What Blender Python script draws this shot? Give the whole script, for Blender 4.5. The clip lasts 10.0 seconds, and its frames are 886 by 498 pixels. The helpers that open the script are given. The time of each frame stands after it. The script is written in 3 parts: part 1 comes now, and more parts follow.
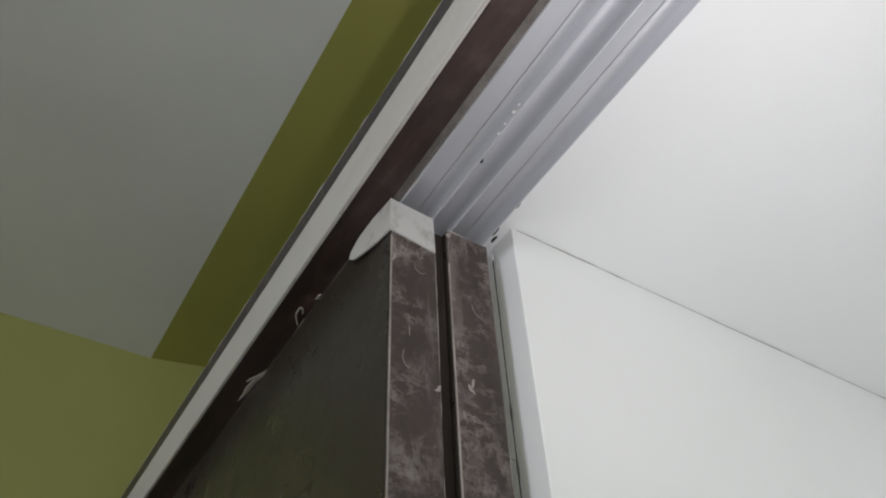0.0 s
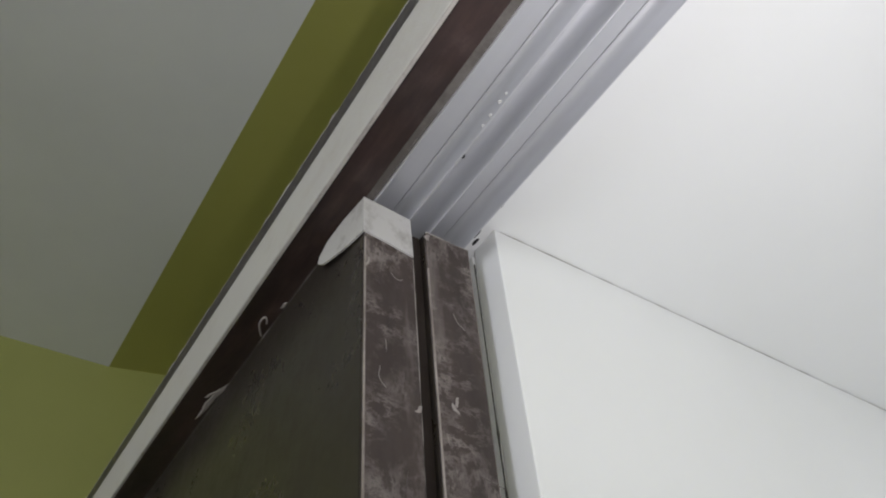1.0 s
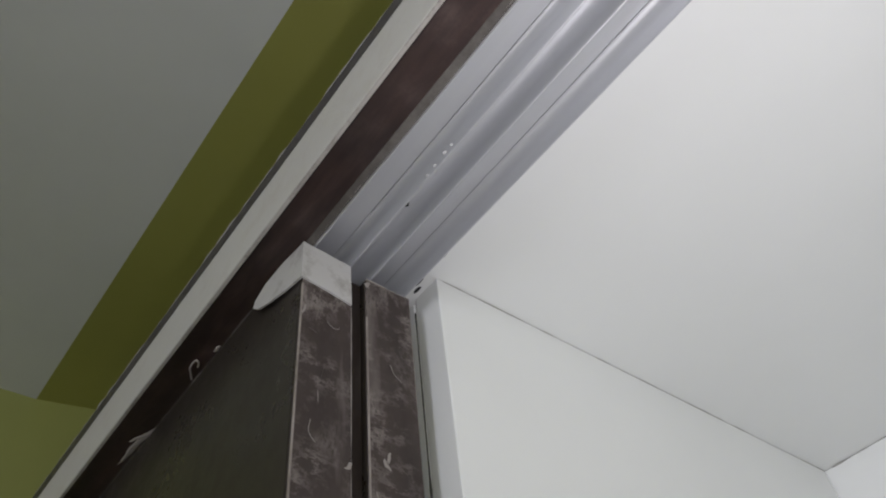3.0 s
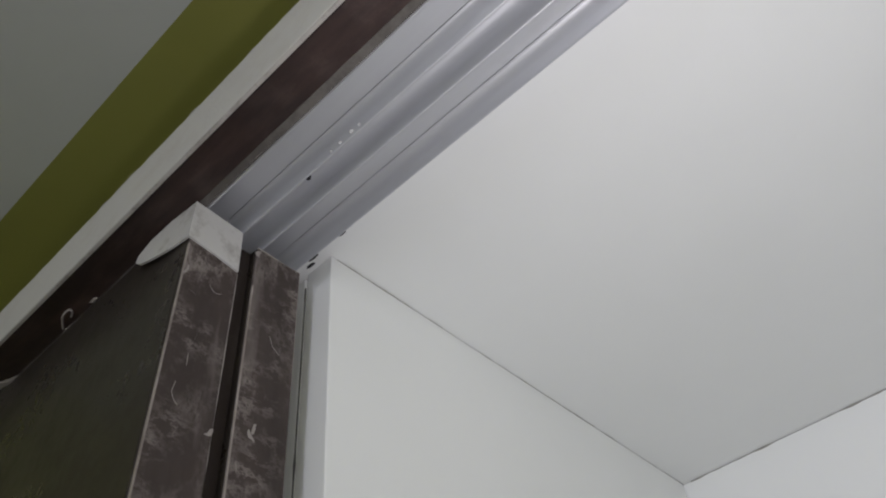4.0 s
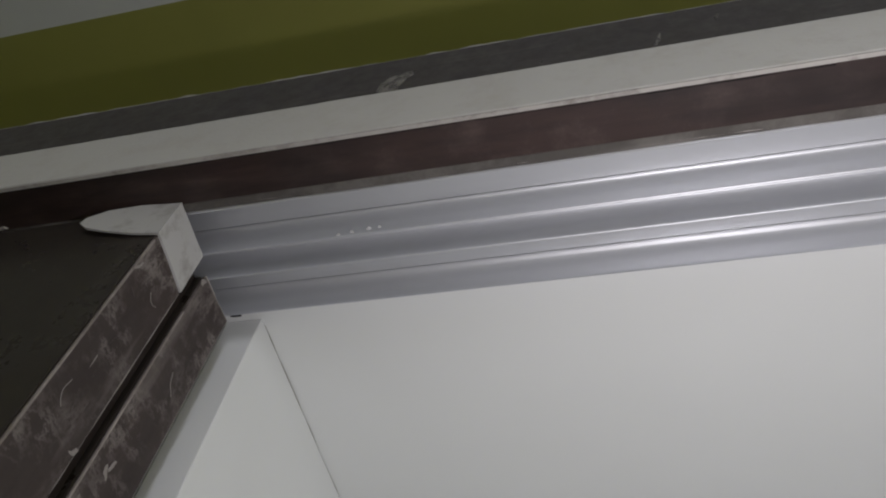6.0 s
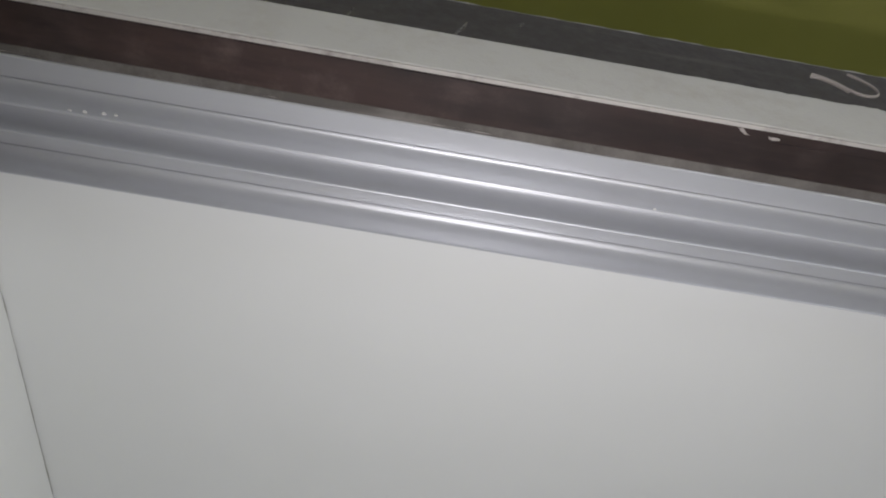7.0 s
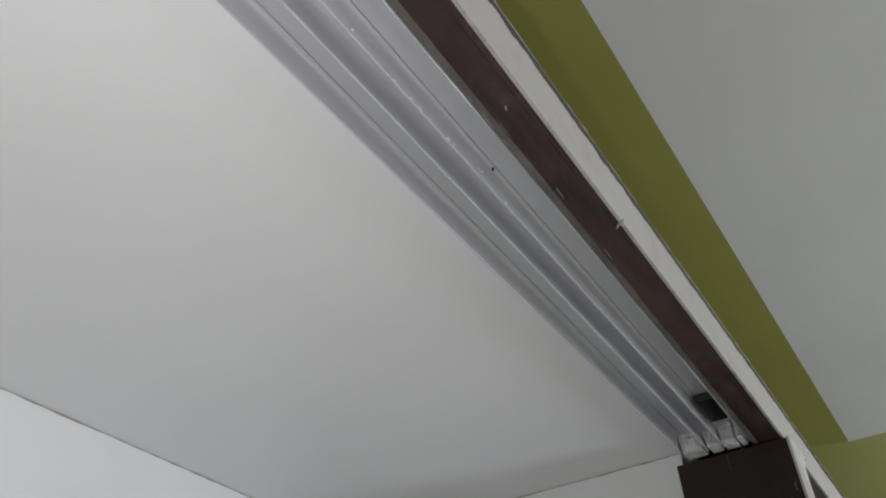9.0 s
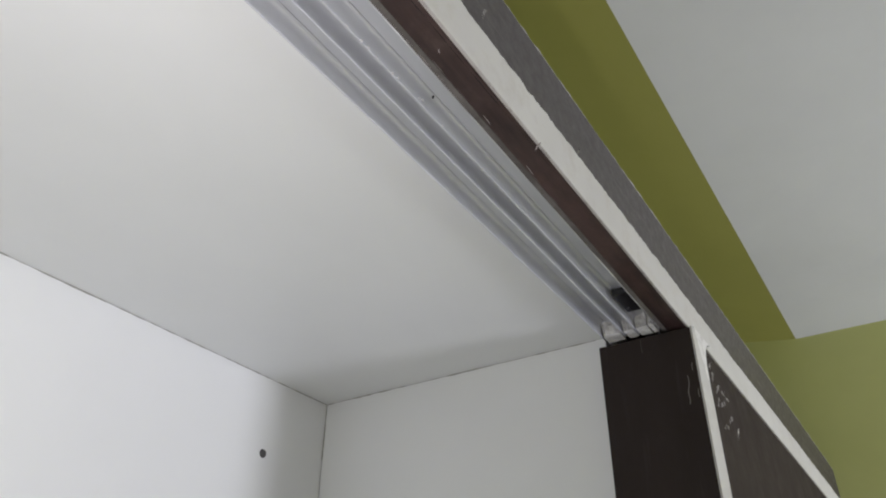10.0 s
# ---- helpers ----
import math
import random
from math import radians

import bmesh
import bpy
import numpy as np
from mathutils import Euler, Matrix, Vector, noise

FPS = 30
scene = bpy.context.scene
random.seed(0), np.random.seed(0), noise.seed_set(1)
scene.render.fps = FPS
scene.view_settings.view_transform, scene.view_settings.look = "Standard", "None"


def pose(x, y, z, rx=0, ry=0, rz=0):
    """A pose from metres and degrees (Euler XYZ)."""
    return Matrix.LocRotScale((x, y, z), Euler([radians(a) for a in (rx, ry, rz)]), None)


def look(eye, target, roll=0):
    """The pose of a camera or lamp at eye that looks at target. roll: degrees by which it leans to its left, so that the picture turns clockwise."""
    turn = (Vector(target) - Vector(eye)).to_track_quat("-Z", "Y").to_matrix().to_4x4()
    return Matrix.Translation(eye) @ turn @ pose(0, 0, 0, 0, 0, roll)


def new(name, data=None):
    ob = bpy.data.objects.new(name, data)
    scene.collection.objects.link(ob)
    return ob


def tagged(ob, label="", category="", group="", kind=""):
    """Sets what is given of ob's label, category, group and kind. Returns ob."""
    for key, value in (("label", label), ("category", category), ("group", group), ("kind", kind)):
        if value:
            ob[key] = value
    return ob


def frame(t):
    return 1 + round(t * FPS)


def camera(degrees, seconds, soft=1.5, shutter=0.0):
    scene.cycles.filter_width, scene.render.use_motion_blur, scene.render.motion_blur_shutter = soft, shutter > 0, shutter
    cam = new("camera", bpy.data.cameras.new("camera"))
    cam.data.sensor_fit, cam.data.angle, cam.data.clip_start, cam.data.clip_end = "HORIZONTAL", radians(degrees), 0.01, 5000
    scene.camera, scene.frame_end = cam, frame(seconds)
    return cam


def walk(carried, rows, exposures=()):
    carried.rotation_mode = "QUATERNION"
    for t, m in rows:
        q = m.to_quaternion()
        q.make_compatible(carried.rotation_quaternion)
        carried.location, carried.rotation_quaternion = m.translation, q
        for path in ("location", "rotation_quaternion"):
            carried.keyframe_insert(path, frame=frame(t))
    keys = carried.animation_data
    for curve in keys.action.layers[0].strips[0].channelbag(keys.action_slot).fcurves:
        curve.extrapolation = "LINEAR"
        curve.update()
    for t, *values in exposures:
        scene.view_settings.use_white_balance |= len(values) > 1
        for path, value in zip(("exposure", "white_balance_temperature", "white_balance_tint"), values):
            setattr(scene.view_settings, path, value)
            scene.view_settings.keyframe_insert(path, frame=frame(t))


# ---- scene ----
SOFT = 2.0
# path begin
cam = camera(61.17, 10.0, soft=SOFT)
PATH = [
    (0.0, 0.2635, -0.0785, 1.6924, 136.26, 2.07, 58.08),
    (0.5, 0.2430, -0.0791, 1.7230, 137.35, 3.51, 57.33),
    (1.0, 0.2372, -0.0676, 1.7225, 136.40, 3.92, 56.50),
    (1.5, 0.2335, -0.0644, 1.7262, 136.69, 4.68, 56.93),
    (2.0, 0.2366, -0.0660, 1.7296, 138.04, 4.61, 55.76),
    (2.2, 0.2376, -0.0661, 1.7317, 138.42, 4.53, 55.28),
    (3.3, 0.2488, -0.0589, 1.7300, 138.57, 5.32, 49.82),
    (3.5, 0.2598, -0.0540, 1.7296, 137.49, 5.46, 47.28),
    (4.0, 0.2505, -0.0540, 1.7273, 137.10, 5.00, 42.78),
    (4.5, 0.2470, -0.0531, 1.7319, 138.05, 3.76, 40.39),
    (5.0, 0.2242, -0.0666, 1.7434, 144.32, -4.62, 23.84),
    (5.2, 0.2287, -0.0792, 1.7486, 145.68, -6.62, 18.70),
    (6.3, 0.1910, -0.0959, 1.7382, 145.39, -4.56, 8.54),
    (6.5, 0.1945, -0.1031, 1.7329, 144.12, -4.02, 4.16),
    (7.0, 0.2430, -0.0940, 1.7358, 143.67, -3.38, -9.02),
    (7.5, 0.3449, -0.0700, 1.7445, 143.79, -3.71, -19.47),
    (8.0, 0.4379, -0.0459, 1.7387, 142.21, -4.11, -29.67),
    (8.5, 0.4477, -0.0471, 1.7453, 136.82, -0.78, -44.22),
    (9.0, 0.3959, -0.0607, 1.7266, 130.44, 0.88, -55.62),
    (9.5, 0.3701, -0.0834, 1.6974, 127.00, -1.31, -61.01),
    (10.0, 0.3390, -0.1416, 1.6714, 122.12, -0.48, -57.33),
]
# path end
EXPOSURES = [(0.0, 0.58, 6080, 15), (1.0, 0.66, 6080, 15), (1.5, 0.60, 6080, 15), (2.0, 0.36, 6080, 15), (3.3, 0.28, 6090, 15), (3.5, 0.18, 6090, 15), (4.5, 0.12, 6100, 15), (5.0, 0.14, 6140, 16), (5.2, -0.08, 6140, 16), (6.3, -0.27, 6160, 15), (6.5, -0.30, 6160, 15), (7.0, -0.07, 6150, 14), (7.5, -0.16, 6150, 14), (8.5, -0.04, 6150, 15), (9.0, 0.18, 6150, 15), (9.5, 0.48, 6170, 15), (10.0, 0.58, 6190, 15)]
walk(cam, [(r[0], pose(*r[1:])) for r in PATH], EXPOSURES)

# world, daylight window and the hand torch
TOP = 2.05  # underside of the wardrobe's head
world = bpy.data.worlds.new("sky")
scene.world = world
world.use_nodes = True
wn = world.node_tree.nodes
sky = wn.new("ShaderNodeTexSky")
sky.sky_type, sky.sun_disc, sky.sun_elevation, sky.sun_rotation = "NISHITA", False, radians(40), radians(150)
wn["Background"].inputs["Strength"].default_value = 0.12
world.node_tree.links.new(sky.outputs["Color"], wn["Background"].inputs["Color"])

sun_data = bpy.data.lights.new("sun", "SUN")
sun_data.energy, sun_data.angle, sun_data.color = 2.5, radians(0.5), (1.0, 0.95, 0.87)
sun = new("sun", sun_data)
sun.matrix_world = look((0, 0, 0), (0.55, 0.62, -0.55))

win_data = bpy.data.lights.new("window_daylight", "AREA")
win_data.shape, win_data.size, win_data.size_y, win_data.energy, win_data.color = "RECTANGLE", 0.55, 1.7, 47.0, (0.94, 0.95, 1.0)
window_daylight = new("window_daylight", win_data)
window_daylight.matrix_world = look((1.65, -2.98, 1.2), (2.15, -2.14, 1.4))

torch_data = bpy.data.lights.new("torch", "SPOT")
torch_data.energy, torch_data.shadow_soft_size, torch_data.color = 4.0, 0.005, (1.0, 0.95, 0.91)
torch_data.spot_size, torch_data.spot_blend = radians(170), 1.0
torch = new("torch", torch_data)
torch.matrix_world = look((0.300, -0.040, TOP - 0.330), (0.42, 0.18, TOP + 0.02))


# ---- materials ----
def nodes_of(name, rough=0.5, metal=0.0, spec=0.5):
    m = bpy.data.materials.new(name)
    m.use_nodes = True
    n, l = m.node_tree.nodes, m.node_tree.links
    b = n["Principled BSDF"]
    b.inputs["Roughness"].default_value = rough
    b.inputs["Metallic"].default_value = metal
    b.inputs["Specular IOR Level"].default_value = spec
    tex = n.new("ShaderNodeTexCoord")
    return m, n, l, b, tex.outputs["Object"]


def noise_node(n, l, vec, scale, detail=4.0, rough=0.6, stretch=None):
    if stretch:
        mp = n.new("ShaderNodeMapping")
        mp.inputs["Scale"].default_value = stretch
        l.new(vec, mp.inputs["Vector"])
        vec = mp.outputs["Vector"]
    t = n.new("ShaderNodeTexNoise")
    t.inputs["Scale"].default_value, t.inputs["Detail"].default_value, t.inputs["Roughness"].default_value = scale, detail, rough
    l.new(vec, t.inputs["Vector"])
    return t.outputs["Fac"]


def ramp(n, l, fac, stops):
    r = n.new("ShaderNodeValToRGB")
    while len(r.color_ramp.elements) < len(stops):
        r.color_ramp.elements.new(0.5)
    for e, (p, c) in zip(r.color_ramp.elements, stops):
        e.position, e.color = p, (*c, 1) if len(c) == 3 else c
    l.new(fac, r.inputs["Fac"])
    return r.outputs["Color"]


def mix(n, l, fac, a, b):
    x = n.new("ShaderNodeMix")
    x.data_type = "RGBA"
    for sock, v in ((x.inputs["Factor"], fac), (x.inputs[6], a), (x.inputs[7], b)):
        if isinstance(v, (int, float)):
            sock.default_value = v
        elif isinstance(v, tuple):
            sock.default_value = (*v, 1)
        else:
            l.new(v, sock)
    return x.outputs[2]


def bump(n, l, b, fac, strength, dist):
    k = n.new("ShaderNodeBump")
    k.inputs["Strength"].default_value, k.inputs["Distance"].default_value = strength, dist
    l.new(fac, k.inputs["Height"])
    l.new(k.outputs["Normal"], b.inputs["Normal"])


def paint(name, colour, stain, rough=0.6, grain=260.0, relief=0.15, dirt=None, spots=45.0):
    m, n, l, b, v = nodes_of(name, rough)
    big = noise_node(n, l, v, 2.3, 5, 0.6)
    fine = noise_node(n, l, v, grain, 3, 0.6)
    c = mix(n, l, ramp(n, l, big, [(0.35, (0, 0, 0)), (0.75, (1, 1, 1))]), colour, stain)
    if dirt:
        grub = noise_node(n, l, v, spots, 7, 0.7)
        c = mix(n, l, ramp(n, l, grub, [(0.50, (0, 0, 0)), (0.72, (0.8, 0.8, 0.8))]), c, dirt)
    l.new(c, b.inputs["Base Color"])
    bump(n, l, b, fine, relief, 0.0008)
    return m


def laminate(name, colour, scuff, rough, stretch, wear=0.52, vary=1.7, spec=0.5, speck=34.0, relief=0.1, veins=0.0, patch=0.0):
    m, n, l, b, v = nodes_of(name, rough, 0.0, spec)
    grain = noise_node(n, l, v, 22.0, 6, 0.65, stretch)
    dust = noise_node(n, l, v, speck, 9, 0.75)
    streak = noise_node(n, l, v, 60.0, 3, 0.6, stretch)
    c = mix(n, l, ramp(n, l, grain, [(0.35, (0, 0, 0)), (0.7, (1, 1, 1))]), colour, tuple(k * vary for k in colour))
    c = mix(n, l, ramp(n, l, dust, [(wear, (0, 0, 0)), (wear + 0.26, (0.55, 0.55, 0.55))]), c, scuff)
    c = mix(n, l, ramp(n, l, streak, [(0.6, (0, 0, 0)), (0.74, (0.4, 0.4, 0.4))]), c, scuff)
    if patch:
        # darker and redder stretches of the printed grain
        broad = noise_node(n, l, v, 16.0, 5, 0.7, (0.35, 1.6, 1))
        c = mix(n, l, ramp(n, l, broad, [(0.40, (0, 0, 0)), (0.60, (patch,) * 3)]), c, tuple(k * f for k, f in zip(colour, (0.42, 0.40, 0.42))))
    if veins:
        # hair-fine wandering scratches and wiped dust, in patches
        for sc, st in ((38.0, (1, 1, 0.55)), (75.0, (1, 0.6, 1))):
            line = noise_node(n, l, v, sc, 9, 0.72, st)
            here = noise_node(n, l, v, sc * 0.5 + 3, 4, 0.6)
            thin = ramp(n, l, line, [(0.450, (0, 0, 0)), (0.494, (0.8, 0.8, 0.8)), (0.506, (0.8, 0.8, 0.8)), (0.550, (0, 0, 0))])
            patch = ramp(n, l, here, [(0.46, (0, 0, 0)), (0.70, (veins,) * 3)])
            c = mix(n, l, mix(n, l, patch, (0.0, 0.0, 0.0), thin), c, scuff)
    l.new(c, b.inputs["Base Color"])
    l.new(ramp(n, l, dust, [(0.3, (rough,) * 3), (0.8, (min(1, rough + 0.3),) * 3)]), b.inputs["Roughness"])
    bump(n, l, b, grain, relief, 0.0005)
    return m


WHITE_BOARD = paint("white_laminate_board", (0.81, 0.82, 0.81), (0.76, 0.77, 0.76), 0.42, 180, 0.05)
PLASTER = paint("white_ceiling_paint", (0.74, 0.75, 0.76), (0.68, 0.69, 0.70), 0.8, 120, 0.2)
GREEN = paint("olive_green_wall_paint", (0.44, 0.455, 0.165), (0.39, 0.405, 0.14), 0.6, 150, 0.25)
# the beam's green, set yellower and slightly darker than the walls'
OLIVE = paint("olive_beam_tone", (0.425, 0.42, 0.118), (0.375, 0.37, 0.10), 0.6, 150, 0.25)
WALL_PAINT = paint("pale_wall_paint", (0.62, 0.62, 0.58), (0.55, 0.55, 0.52), 0.8)
FLOOR_TILE = paint("grey_floor_tile", (0.62, 0.60, 0.57), (0.52, 0.50, 0.48), 0.35)
BROWN = laminate("dark_brown_laminate", (0.036, 0.0285, 0.026), (0.085, 0.072, 0.068), 0.62, (1, 1, 0.10), 0.62, 1.2, 0.08, 20.0, 0.02, 0.10)
BROWN_X = laminate("dark_brown_laminate_lengthwise", (0.027, 0.0145, 0.0125), (0.12, 0.085, 0.076), 0.42, (0.07, 1, 1), 0.50, 2.6, patch=0.85)
GREY_LAM = laminate("grey_brown_laminate", (0.056, 0.048, 0.047), (0.20, 0.18, 0.17), 0.38, (0.06, 1, 1), 0.66, 1.2, 0.5, 60.0, 0.02)
RAW = paint("raw_white_board_edge", (0.55, 0.54, 0.515), (0.46, 0.445, 0.42), 0.75, 420, 0.4, (0.47, 0.445, 0.41), 38.0)
CARD = paint("white_card", (0.52, 0.51, 0.50), (0.44, 0.43, 0.42), 0.6, 300, 0.3, (0.24, 0.215, 0.195), 55.0)
SMEAR = paint("dried_filler", (0.34, 0.31, 0.29), (0.20, 0.175, 0.16), 0.8, 700, 0.6)
# second colour draws upright streaks, for drips and faint reflections on the door
GLOSS = laminate("glossy_dark_brown_laminate", (0.034, 0.0285, 0.0245), (0.10, 0.087, 0.078), 0.20, (1, 1, 0.03), 0.60, 1.25, 0.30, 18.0, 0.006)
EDGE = laminate("dusty_brown_edge_band", (0.034, 0.0245, 0.0215), (0.27, 0.235, 0.22), 0.5, (1, 1, 0.16), 0.60, 1.9, 0.4, 46.0, 0.2, 0.85)
ARRIS = laminate("worn_pale_arris", (0.17, 0.145, 0.13), (0.46, 0.42, 0.39), 0.6, (1, 1, 0.2), 0.4)
WORN = laminate("worn_board", (0.075, 0.068, 0.062), (0.23, 0.215, 0.20), 0.7, (0.12, 1, 1), 0.46, 1.5, 0.3, 24.0)
HOLE = paint("grey_plug_and_gap_shade", (0.09, 0.09, 0.088), (0.04, 0.04, 0.04), 0.8, 500, 0.4)
GRIME = paint("joint_dirt", (0.40, 0.39, 0.36), (0.24, 0.23, 0.21), 0.9, 500, 0.4)
SCUFF = paint("pale_scuff", (0.13, 0.113, 0.105), (0.07, 0.06, 0.056), 0.8, 900, 0.6)
CRUMB = paint("dusty_plaster", (0.60, 0.59, 0.58), (0.42, 0.41, 0.40), 0.85, 700, 0.6)
PUTTY = paint("white_putty", (0.70, 0.69, 0.67), (0.58, 0.565, 0.55), 0.7, 300, 0.5, (0.30, 0.28, 0.26), 90.0)


def smudge(name, colour, thick, scale, stretch=None):
    """A film of dust or dried filler, broken up so that the ground shows through."""
    m, n, l, b, v = nodes_of(name, 0.85)
    cloud = noise_node(n, l, v, scale, 8, 0.75, stretch)
    fine = noise_node(n, l, v, scale * 5, 4, 0.7)
    c = mix(n, l, fine, colour, tuple(k * 0.7 for k in colour))
    l.new(c, b.inputs["Base Color"])
    l.new(ramp(n, l, cloud, [(0.36, (0, 0, 0)), (0.58, (thick,) * 3)]), b.inputs["Alpha"])
    return m


SMUDGE = smudge("dusty_smudge", (0.32, 0.30, 0.28), 0.9, 90.0)


SLIT = paint("dark_slit", (0.010, 0.008, 0.008), (0.016, 0.013, 0.012), 0.95, 500, 0.2)
LIP = paint("darkened_scuffed_lip", (0.42, 0.40, 0.375), (0.30, 0.28, 0.26), 0.85, 400, 0.5, (0.14, 0.12, 0.11), 60.0)


def aluminium():
    m, n, l, b, v = nodes_of("brushed_aluminium", 0.45, 0.62)
    br = noise_node(n, l, v, 90.0, 4, 0.6, (0.02, 1, 1))
    dust = noise_node(n, l, v, 30.0, 6, 0.7, (0.3, 1, 1))
    c = mix(n, l, br, (0.57, 0.58, 0.605), (0.67, 0.68, 0.705))
    c = mix(n, l, ramp(n, l, dust, [(0.55, (0, 0, 0)), (0.8, (0.4, 0.4, 0.4))]), c, (0.50, 0.48, 0.47))
    l.new(c, b.inputs["Base Color"])
    l.new(ramp(n, l, br, [(0.3, (0.42,) * 3), (0.7, (0.52,) * 3)]), b.inputs["Roughness"])
    bump(n, l, b, br, 0.06, 0.0004)
    return m


ALU = aluminium()
BLACK, _n, _l, _b, _v = nodes_of("black_plastic", 0.3)
_b.inputs["Base Color"].default_value = (0.012, 0.012, 0.014, 1)

GLINT, _n, _l, _b, _v = nodes_of("bright_metal", 0.2, 1.0)
_b.inputs["Base Color"].default_value = (0.8, 0.8, 0.8, 1)


# ---- builders ----
def part(name, bm, material, parent=None, label=""):
    me = bpy.data.meshes.new(name)
    bm.to_mesh(me)
    bm.free()
    me.materials.append(material)
    ob = new(name, me)
    ob.parent = parent
    if label:
        ob["label"] = label
    return ob


def empty(name, label, category, group="", kind=""):
    return tagged(new(name), label, category, group, kind)


def box(x0, x1, y0, y1, z0, z1, bevel=0.0):
    bm = bmesh.new()
    bmesh.ops.create_cube(bm, size=1)
    bmesh.ops.transform(bm, matrix=Matrix.Translation(((x0 + x1) / 2, (y0 + y1) / 2, (z0 + z1) / 2)) @ Matrix.Diagonal((x1 - x0, y1 - y0, z1 - z0, 1)), verts=bm.verts)
    if bevel:
        bmesh.ops.bevel(bm, geom=bm.edges[:], offset=bevel, segments=2, affect="EDGES", profile=0.6)
    return bm


def extrude_x(profile, x0, x1):
    """A solid with the (y, z) outline profile, drawn out along x."""
    bm = bmesh.new()
    a = [bm.verts.new((x0, y, z)) for y, z in profile]
    b = [bm.verts.new((x1, y, z)) for y, z in profile]
    k = len(a)
    for i in range(k):
        bm.faces.new((a[i], a[(i + 1) % k], b[(i + 1) % k], b[i]))
    bm.faces.new(a[::-1])
    bm.faces.new(b)
    bmesh.ops.recalc_face_normals(bm, faces=bm.faces)
    return bm


# ---- the plan ----
X_LEFT, X_RIGHT = -1.202, 2.902     # the room's green end walls
Z_ROOM = TOP + 0.713                # the room's ceiling
Y_BEAM = 0.106                      # where the white ceiling stops and the green beam begins
Y_FRONT, Z_EDGE = 0.0405, 0.0467    # the head rail's raw front edge
Y_HEAD = 0.0688                     # the head rail's inner edge
Y_FASCIA, Z_FASCIA = 0.099, 0.274   # the dark fascia over the head rail
Y_BACK = 0.5934                     # the wardrobe's back board
Z_IN = TOP + 0.0225                 # the wardrobe's own ceiling
X_STILE, X_SIDE = 1.128, 1.1543
Y_SOUTH = -3.0
FAR_Y = Y_BACK + 0.03

# ---- the room ----
tagged(part("floor", box(X_LEFT - 0.15, X_RIGHT + 0.15, Y_SOUTH - 0.15, FAR_Y + 0.15, -0.1, 0), FLOOR_TILE), "plain grey tiled floor of the room", "floor", kind="structure")
tagged(part("ceiling", box(X_LEFT - 0.15, X_RIGHT + 0.15, Y_SOUTH - 0.15, Y_BEAM, Z_ROOM, Z_ROOM + 0.2), PLASTER), "plain white painted ceiling of the room", "ceiling", kind="structure")
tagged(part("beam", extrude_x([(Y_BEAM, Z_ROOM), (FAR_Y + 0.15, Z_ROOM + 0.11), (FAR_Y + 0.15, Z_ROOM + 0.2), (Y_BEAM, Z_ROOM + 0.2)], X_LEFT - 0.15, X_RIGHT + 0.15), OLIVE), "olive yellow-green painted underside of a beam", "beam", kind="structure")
tagged(part("wall_west", box(X_LEFT - 0.15, X_LEFT, Y_SOUTH, FAR_Y, 0, Z_ROOM + 0.12), GREEN), "green painted end wall of the room", "wall", kind="structure")
tagged(part("wall_east", box(X_RIGHT, X_RIGHT + 0.15, Y_SOUTH, FAR_Y, 0, Z_ROOM + 0.12), GREEN), "green painted end wall beside the wardrobe", "wall", kind="structure")
tagged(part("wall_north", box(X_LEFT - 0.15, X_RIGHT + 0.15, FAR_Y, FAR_Y + 0.15, 0, Z_ROOM + 0.15), GREEN), "green painted wall behind the wardrobe", "wall", kind="structure")
for nm, b in (("wall_south_a", (X_LEFT, 1.25, 0, Z_ROOM)), ("wall_south_b", (2.05, X_RIGHT, 0, Z_ROOM)), ("wall_south_c", (1.25, 2.05, 0, 0.3)), ("wall_south_d", (1.25, 2.05, 2.1, Z_ROOM))):
    tagged(part(nm, box(b[0], b[1], Y_SOUTH - 0.15, Y_SOUTH, b[2], b[3]), WALL_PAINT), "pale painted wall with a window opening", "wall", kind="structure")


# ---- the wardrobe ----
def rough_edge(x0, x1, step, y, z0, z1, depth, top_wave, low_wave, seed):
    """A raw board edge facing the room, its upper and lower arris chipped."""
    bm = bmesh.new()
    n = int((x1 - x0) / step)
    rows = []
    for i in range(n + 1):
        x = x0 + (x1 - x0) * i / n
        a = noise.noise((x * 7, seed, 0)) * 0.45 + noise.noise((x * 60, seed, 3)) * 0.75 + noise.noise((x * 190, seed, 6)) * 0.6 + max(0, noise.noise((x * 31, seed, 8)) - 0.40) * 3.0
        c = noise.noise((x * 14, seed, 5)) + noise.noise((x * 60, seed, 7)) * 0.5
        worn = min(1.0, max(0.12, (x - 0.30) / 0.22))
        zt, zl = z1 + a * top_wave * worn, z0 + c * low_wave
        rows.append([bm.verts.new(p) for p in ((x, y + depth, zt), (x, y + 0.0012, zt), (x, y, zt - 0.0012), (x, y, zl + 0.0003), (x, y + 0.0003, zl), (x, y + depth, zl))])
    for p, q in zip(rows, rows[1:]):
        for k in range(6):
            bm.faces.new((p[k], q[k], q[(k + 1) % 6], p[(k + 1) % 6]))
    bm.faces.new(rows[0][::-1])
    bm.faces.new(rows[-1])
    bmesh.ops.recalc_face_normals(bm, faces=bm.faces)
    return bm


